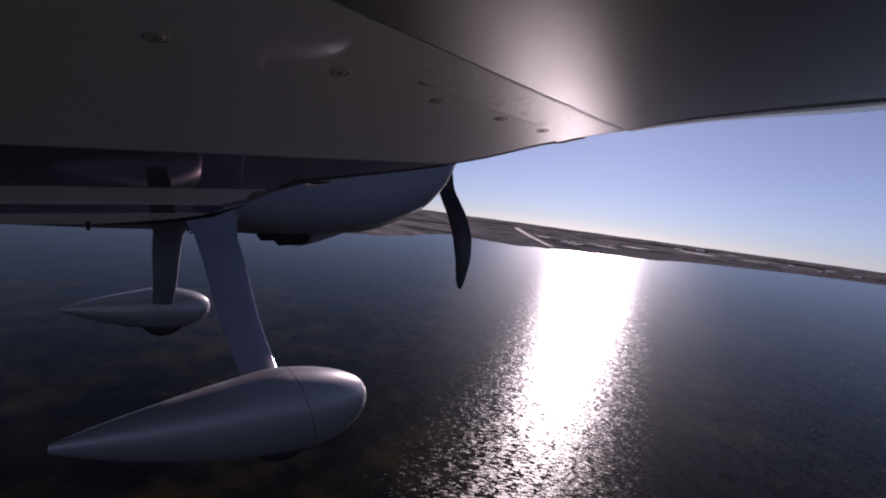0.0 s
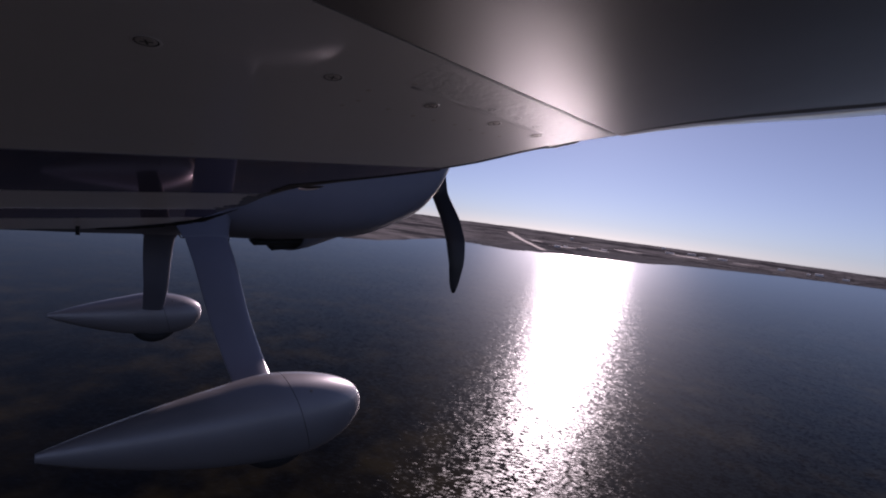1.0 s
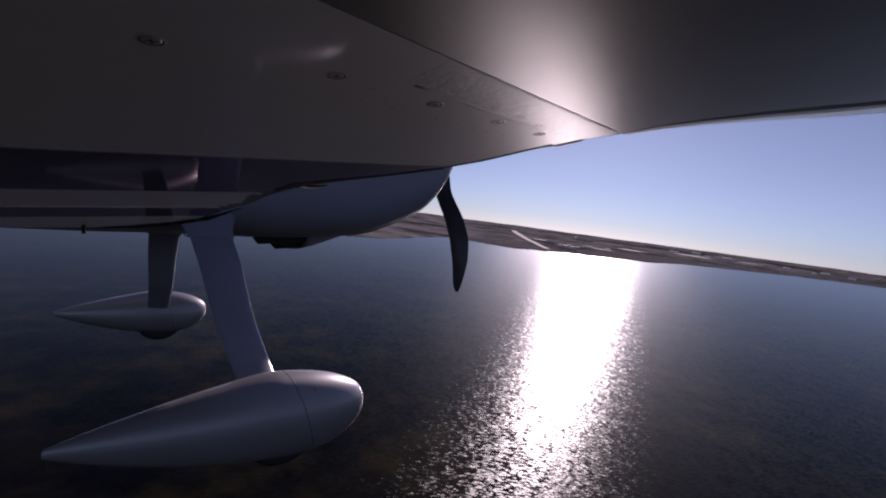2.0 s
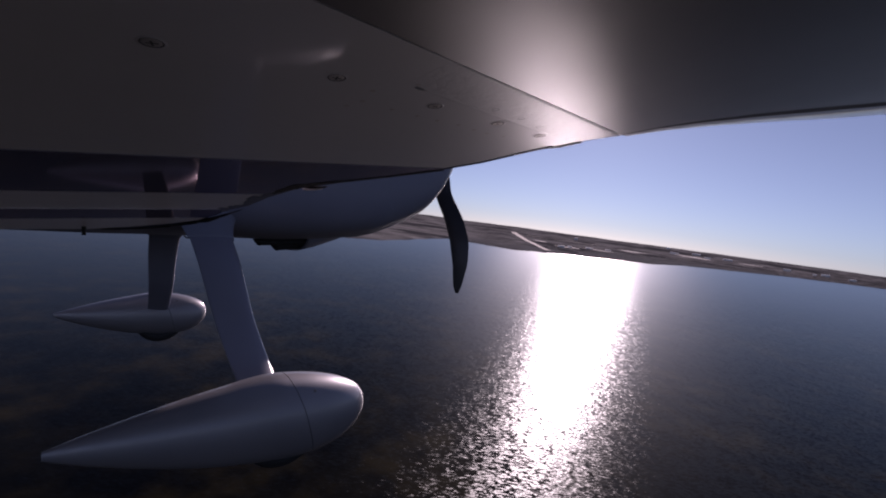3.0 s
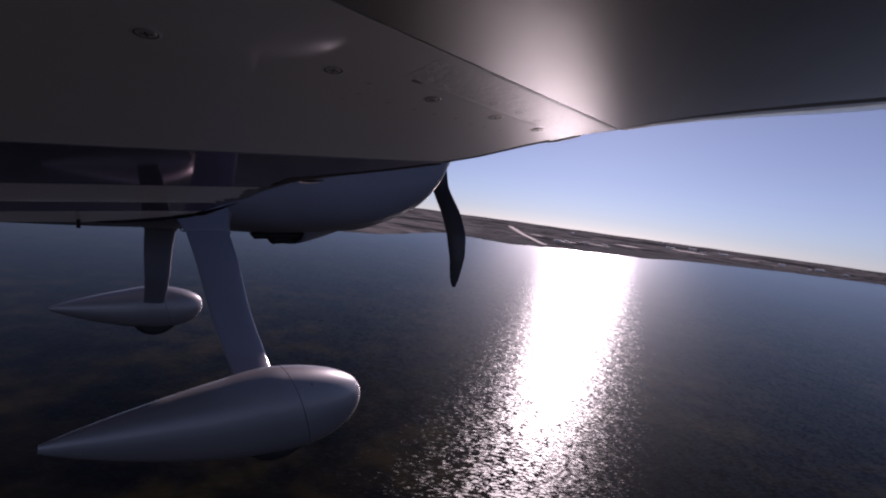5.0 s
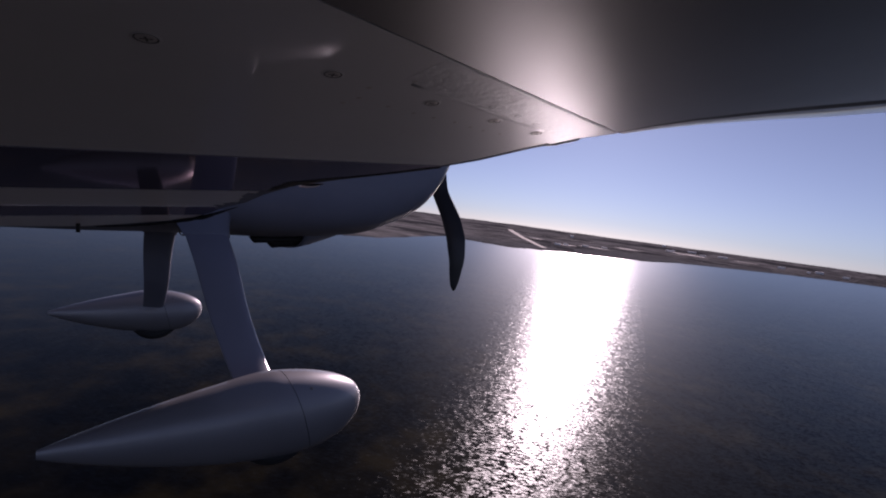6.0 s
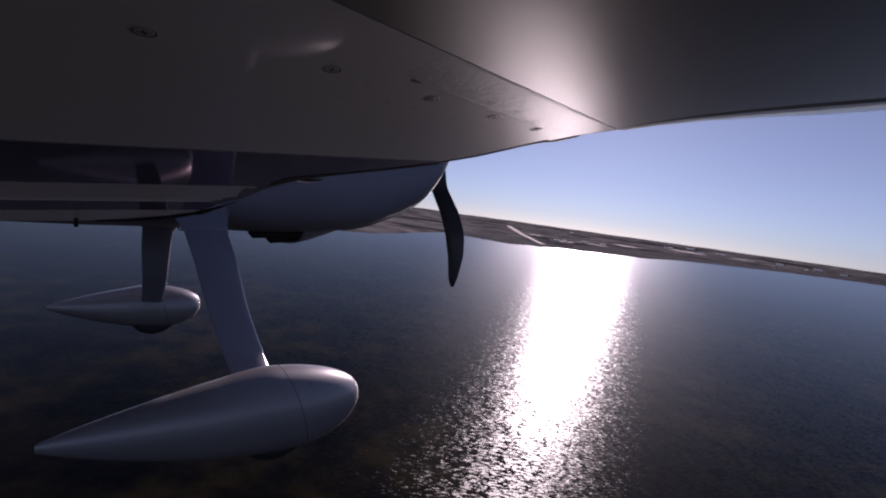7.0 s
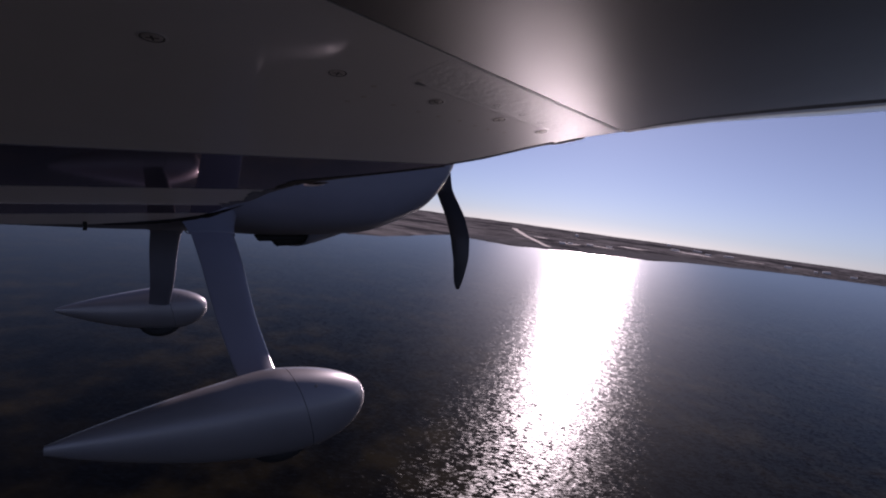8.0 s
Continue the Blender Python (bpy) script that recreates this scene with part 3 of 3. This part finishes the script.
def shed(az, r, length, depth, height, turn):
    ob = new("shed")
    ob.matrix_world = Matrix.Translation(ground_at(az, r)) @ pose(0, 0, 0, 0, 0, -az + turn)
    part("wall", box_mesh("wall", -length / 2, length / 2, -depth / 2, depth / 2, -3, height, M_WALL), ob)
    a, b, e, k = length / 2 + 0.5, depth / 2 + 0.5, height, height + depth * 0.05
    v = [(-a, -b, e), (a, -b, e), (a, 0, k), (-a, 0, k), (a, b, e), (-a, b, e), (-a, -b, e + 0.3), (a, -b, e + 0.3), (a, 0, k + 0.3), (-a, 0, k + 0.3), (a, b, e + 0.3), (-a, b, e + 0.3)]
    f = [(6, 7, 8, 9), (9, 8, 10, 11), (0, 3, 2, 1), (3, 5, 4, 2), (0, 1, 7, 6), (4, 5, 11, 10), (0, 6, 9, 3), (3, 9, 11, 5), (1, 2, 8, 7), (2, 4, 10, 8)]
    part("roof", mesh_from("roof", v, f, M_ROOF, smooth=False), ob)
    return tagged(ob, "long pale shed with a white sheet roof on the shore", "building", "sheds along the shore")


SHEDS = [(14.6, 2480, 33, 24, 8, 4), (15.6, 2560, 22, 20, 7, -6), (16.2, 3960, 25, 25, 14, 0), (17.9, 2750, 38, 22, 6, 5), (20.1, 2935, 33, 20, 6, -4), (26.5, 4700, 33, 30, 12, 0), (27.2, 4040, 61, 30, 9, 6),
         (29.4, 4400, 66, 30, 9, 0), (30.5, 4070, 44, 25, 8, -5), (32.4, 4270, 66, 30, 9, 3), (37.6, 4160, 44, 30, 12, 0), (40.6, 4250, 47, 30, 12, 2), (42.6, 4210, 38, 25, 10, 0), (39.8, 4150, 22, 20, 8, 0)]
for q in SHEDS:
    shed(*q)


def strip(name, a0, r0, a1, r1, w0, w1, label, mat):
    """A flat strip draped on the land between two places."""
    verts, faces = [], []
    p0, p1 = ground_at(a0, r0), ground_at(a1, r1)
    side = (p1 - p0).cross(Vector((0, 0, 1))).normalized()
    k = 60
    for i in range(k + 1):
        s = i / k
        c = p0.lerp(p1, s)
        w = w0 + (w1 - w0) * s
        for j in range(5):
            q = c + side * w * (j / 4 - 0.5)
            a, r = math.atan2(q.x, q.y), math.hypot(q.x, q.y)
            verts.append((q.x, q.y, land_height(a, r) + 1.2))
    for i in range(k):
        for j in range(4):
            a = i * 5 + j
            faces.append((a, a + 1, a + 6, a + 5))
    return tagged(new(name, mesh_from(name, verts, faces, mat)), label, "road", kind="structure")


strip("runway", 13.1, 1930, 8.5, 3700, 26, 46, "pale straight airstrip running inland", M_TRACK)
strip("road", 10.2, 3480, 19.0, 3560, 22, 22, "pale road across the coastal land", M_TRACK)


def sand_flat(az, r, half_az, half_r):
    """A pale tidal flat with a ragged outline, draped on the land."""
    n = 72
    verts, faces = [ground_at(az, r) + Vector((0, 0, 1.0))], []
    for lv in (0.35, 0.7, 1.0):
        for k in range(n):
            q = 2 * math.pi * k / n
            e = lv * (1 + 0.35 * noise.noise((2.2 * math.cos(q) + az, 2.2 * math.sin(q), r)) + 0.2 * noise.noise((6 * math.cos(q), 6 * math.sin(q) + az, 2.0)))
            verts.append(ground_at(az + half_az * e * math.cos(q), r + half_r * e * math.sin(q)) + Vector((0, 0, 1.0)))
    for k in range(n):
        faces.append((0, 1 + k, 1 + (k + 1) % n))
        for lv in range(2):
            a, b = 1 + lv * n + k, 1 + lv * n + (k + 1) % n
            faces.append((a, a + n, b + n, b))
    return tagged(new("sand_flat", mesh_from("sand_flat", [tuple(p) for p in verts], faces, M_SAND)),
                  "pale bare sand flat on the coastal land", "sand", kind="structure")


M_SAND, _n, _l, _b = material("dry_sand", (0.62, 0.58, 0.52), 0.9)
_c = ramp(_n, _l, noise_node(_n, _l, 0.02, 6).outputs[0], [(0.38, (0.24, 0.225, 0.21)), (0.58, (0.44, 0.42, 0.39))])
_l.new(_c.outputs[0], _b.inputs["Base Color"])
for q in ((15.3, 2560, 1.5, 50), (18.8, 2760, 1.9, 40), (12.0, 2900, 0.9, 45), (22.8, 3300, 1.6, 50), (29.0, 3900, 1.9, 60), (34.6, 4150, 1.2, 50)):
    sand_flat(*q)


def tree_clumps():
    """Uneven crowns of shoreline trees, many small faceted leaf clumps."""
    rng = random.Random(4)
    verts, faces = [], []
    for i in range(3600):
        az = rng.uniform(2, 47)
        dense = noise.noise((az * 0.35, 1.7, 0)) + (0.5 if az > 17 else 0.0)
        if dense < rng.uniform(-0.6, 0.5):
            continue
        r = coast(az) + 25 + abs(rng.gauss(0, 1)) * (220 + 6.0 * max(0, az))
        p = ground_at(az, min(r, 4900))
        hgt, wid = rng.uniform(0.5, 1.2), rng.uniform(12, 26)
        for c in range(3):
            o = p + Vector((rng.uniform(-wid, wid), rng.uniform(-wid, wid), hgt * rng.uniform(0.2, 0.7)))
            base = len(verts)
            for z, k, rr in ((-0.6, 5, 0.5), (0.1, 5, 1.0), (0.7, 5, 0.55)):
                for j in range(k):
                    q = 2 * math.pi * j / k + z
                    u = rng.uniform(0.7, 1.25)
                    verts.append((o.x + wid * 0.6 * rr * u * math.cos(q), o.y + wid * 0.6 * rr * u * math.sin(q), o.z + hgt * 0.5 * z * u))
            for lv in range(2):
                for j in range(5):
                    a, b = base + lv * 5 + j, base + lv * 5 + (j + 1) % 5
                    faces.append((a, b, b + 5, a + 5))
            faces.append(tuple(base + 10 + j for j in range(5)))
    return mesh_from("shore_trees", verts, faces, M_LEAF, smooth=False)


M_LEAF, _n, _l, _b = material("scrub_leaves", (0.16, 0.16, 0.16), 0.9)
_b.inputs["Specular IOR Level"].default_value = 0.0
tagged(new("shore_trees", tree_clumps()), "dark scrub and mangrove trees along the shore", "trees", kind="stuff")


# ---- worn sealant on the wing's front edge ----
def sealant():
    rings = []
    for i in range(34):
        y = 0.199 + 0.034 * i / 33
        r = (0.0014 + 0.0018 * abs(noise.noise((y * 160, 2.0, 0)))) * math.sin(math.pi * (i + 0.6) / 34.2) ** 0.4
        x = le_x(y) + 0.003 + 0.002 * noise.noise((y * 90, 7.0, 0))
        c = skin(x, y, 0.0005)
        rings.append(at([c + Vector((r * 1.8 * math.cos(2 * math.pi * k / 10), 0, r * math.sin(2 * math.pi * k / 10))) for k in range(10)]))
    v, f = loft(rings)
    return fix_normals(mesh_from("edge_sealant", v, f, M_STRIP))


part("edge_sealant", sealant(), inner, "ragged bead of sealant on the wing edge")


# thin dark seal along the inner panel's front edge
rings = []
for i in range(40):
    y = 0.226 + 0.15 * i / 39
    x = le_x(y)
    w = 0.0028 + 0.0007 * noise.noise((y * 60, 4.0, 0))
    rings.append(at([skin(x + 0.0006, y, 0.0004), skin(x - w, y, 0.0004), skin(x - w, y, -0.0005), skin(x + 0.0006, y, -0.0005)]))
v, f = loft(rings)
part("edge_seal", fix_normals(mesh_from("edge_seal", v, f, M_SEAL, smooth=False)), inner, "thin dark seal along the front edge")

# ragged dark seal where the wing root meets the cowling
rings = []
for i in range(60):
    y = 0.372 + 0.38 * i / 59
    x = le_x(y)
    w = (0.0018 + 0.011 * math.exp(-((y - 0.64) / 0.085) ** 2) + 0.003 * min(1, (y - 0.37) / 0.3)) * (1 + 0.7 * noise.noise((y * 14, 4.0, 0)) + 0.35 * noise.noise((y * 47, 1.0, 0)))
    rings.append(at([skin(x + 0.0015, y, 0.0004), skin(x - w, y, 0.0004), skin(x - w, y, -0.0016), skin(x + 0.0015, y, -0.0019)]))
v, f = loft(rings)
part("root_seal", fix_normals(mesh_from("root_seal", v, f, M_GAP, smooth=False)), inner, "ragged black seal at the wing root")

# two torn flaps of the seal, bulging off the skin, with a pale sliver as painted highlight under the larger
def seal_flap(x0, y0, x1, y1, half, mat, proud, name, label):
    rings = []
    a, b = Vector((x0, y0, 0)), Vector((x1, y1, 0))
    side = (b - a).normalized().cross(Vector((0, 0, 1)))
    for i in range(15):
        s = i / 14
        r = max(0.0002, half * math.sin(math.pi * s) ** 0.7)
        c = a.lerp(b, s)
        rings.append(at([flat_skin(c.x + side.x * r * math.cos(2 * math.pi * k / 10), c.y + side.y * r * math.cos(2 * math.pi * k / 10), 0.001 - proud * math.sin(math.pi * s) ** 0.5 * (0.3 + 0.7 * math.sin(2 * math.pi * k / 10))) for k in range(10)]))
    v, f = loft(rings)
    return part(name, fix_normals(mesh_from(name, v, f, mat)), inner, label)


seal_flap(0.262, 0.703, 0.284, 0.681, 0.0060, M_GAP, 0.003, "torn_seal", "torn black flap of the root seal")
seal_flap(0.287, 0.678, 0.316, 0.652, 0.0070, M_GAP, 0.003, "torn_seal", "torn black flap of the root seal")
seal_flap(0.291, 0.694, 0.317, 0.668, 0.0022, M_HIGHLIGHT, 0.004, "seal_highlight", "pale sliver painted as the highlight under the torn seal")

# sagging black sealant along the wing root under the belly
rings = []
for i in range(70):
    y = 1.06 + 0.80 * i / 69
    x = float(np.interp(y, [1.0, 1.36, 1.59, 1.70, 1.815, 1.884], [0.308, 0.312, 0.278, 0.240, 0.187, 0.06]))
    r = (0.0012 + 0.0042 * min(1.0, i / 25)) * (1 + 0.55 * noise.noise((y * 17, 6.0, 0)) + 0.3 * noise.noise((y * 53, 2.0, 0))) * math.sin(math.pi * (i + 0.5) / 70) ** 0.3
    c = flat_skin(x, y, -0.3 * r)
    rings.append(at([c + Vector((1.5 * r * math.cos(2 * math.pi * k / 8), 0.0, r * math.sin(2 * math.pi * k / 8))) for k in range(8)]))
v, f = loft(rings)
part("belly_sealant", fix_normals(mesh_from("belly_sealant", v, f, M_GAP)), inner, "sagging black sealant along the wing root")

# ragged tape from the cowling lapped over the wing's front edge, cut in steps
rng = random.Random(21)
rings, w = [], 0.01
for i in range(120):
    y = 0.66 + 0.56 * i / 119
    if i % 7 == 0:
        w = rng.uniform(0.004, 0.024) * min(1.0, 0.25 + (y - 0.66) / 0.2)
    x = le_x(y)
    e = w + 0.0012 * noise.noise((y * 90, 3.0, 0))
    rings.append(at([skin(x + 0.003, y, 0.0004), skin(x - e, y, 0.0004), skin(x - e, y, -0.0008), skin(x + 0.003, y, -0.0024)]))
v, f = loft(rings)
part("edge_tape", fix_normals(mesh_from("edge_tape", v, f, M_BODY, smooth=False)), inner, "ragged grey tape lapped over the wing root")

# rounded step along the lap joint
rings = []
for i in range(16):
    x = 0.152 + 0.0083 * i
    y = 0.2085 + 0.010 * max(0, (0.17 - x) / 0.1) ** 1.3
    h = 0.00003 + 0.00045 * min(1.0, i / 5)
    rings.append(at([skin(x, y - 0.0004 + 0.0026 * math.cos(math.pi * k / 8), 0.0001 - (h + 0.0001) * math.sin(math.pi * k / 8)) for k in range(9)]))
v, f = loft(rings)
part("joint_step", fix_normals(mesh_from("joint_step", v, f, M_WING)), inner, "thin raised step along the lap joint")

# tie-down ring under the belly beside the leg
rings = []
for k in range(25):
    q = 2 * math.pi * k / 24
    c = Vector((0.365 + 0.014 * math.cos(q), 1.90, 0.008 + 0.014 * math.sin(q)))
    d = Vector((math.cos(q), 0, math.sin(q)))
    rings.append(at([tuple(c + d * 0.0022 * math.cos(2 * math.pi * j / 8) + Vector((0, 1, 0)) * 0.0022 * math.sin(2 * math.pi * j / 8)) for j in range(8)]))
v, f = loft(rings, caps=False)
part("tie_down_ring", fix_normals(mesh_from("tie_down_ring", v, f, M_STEEL)), plane, "small steel tie-down ring")


# small screws along the wheel fairing joints
dot_mesh = turned_mesh("fairing_screw", [(0.0045, 0.0, 0), (0.0042, 0.0006, 0), (0.0020, 0.0010, 0)], [M_SLOT], n=14, slots=False)
for ob in [o for o in plane.children if o.name.startswith("front_fairing")]:
    low = ob.data
    for want in (0.55,):
        best = None
        for q in low.polygons:
            if len(q.vertices) == 4 and q.normal.y < -0.35:
                d = abs(q.center.x + BASE.x - 0.592 + 0.03 * want) + abs(q.normal.z - want)
                if best is None or d < best[0]:
                    best = (d, q)
        c, nrm = best[1].center.copy(), best[1].normal.copy()
        part("fairing_screw", dot_mesh, ob).matrix_basis = Matrix.Translation(c) @ nrm.to_track_quat("Z", "Y").to_matrix().to_4x4()
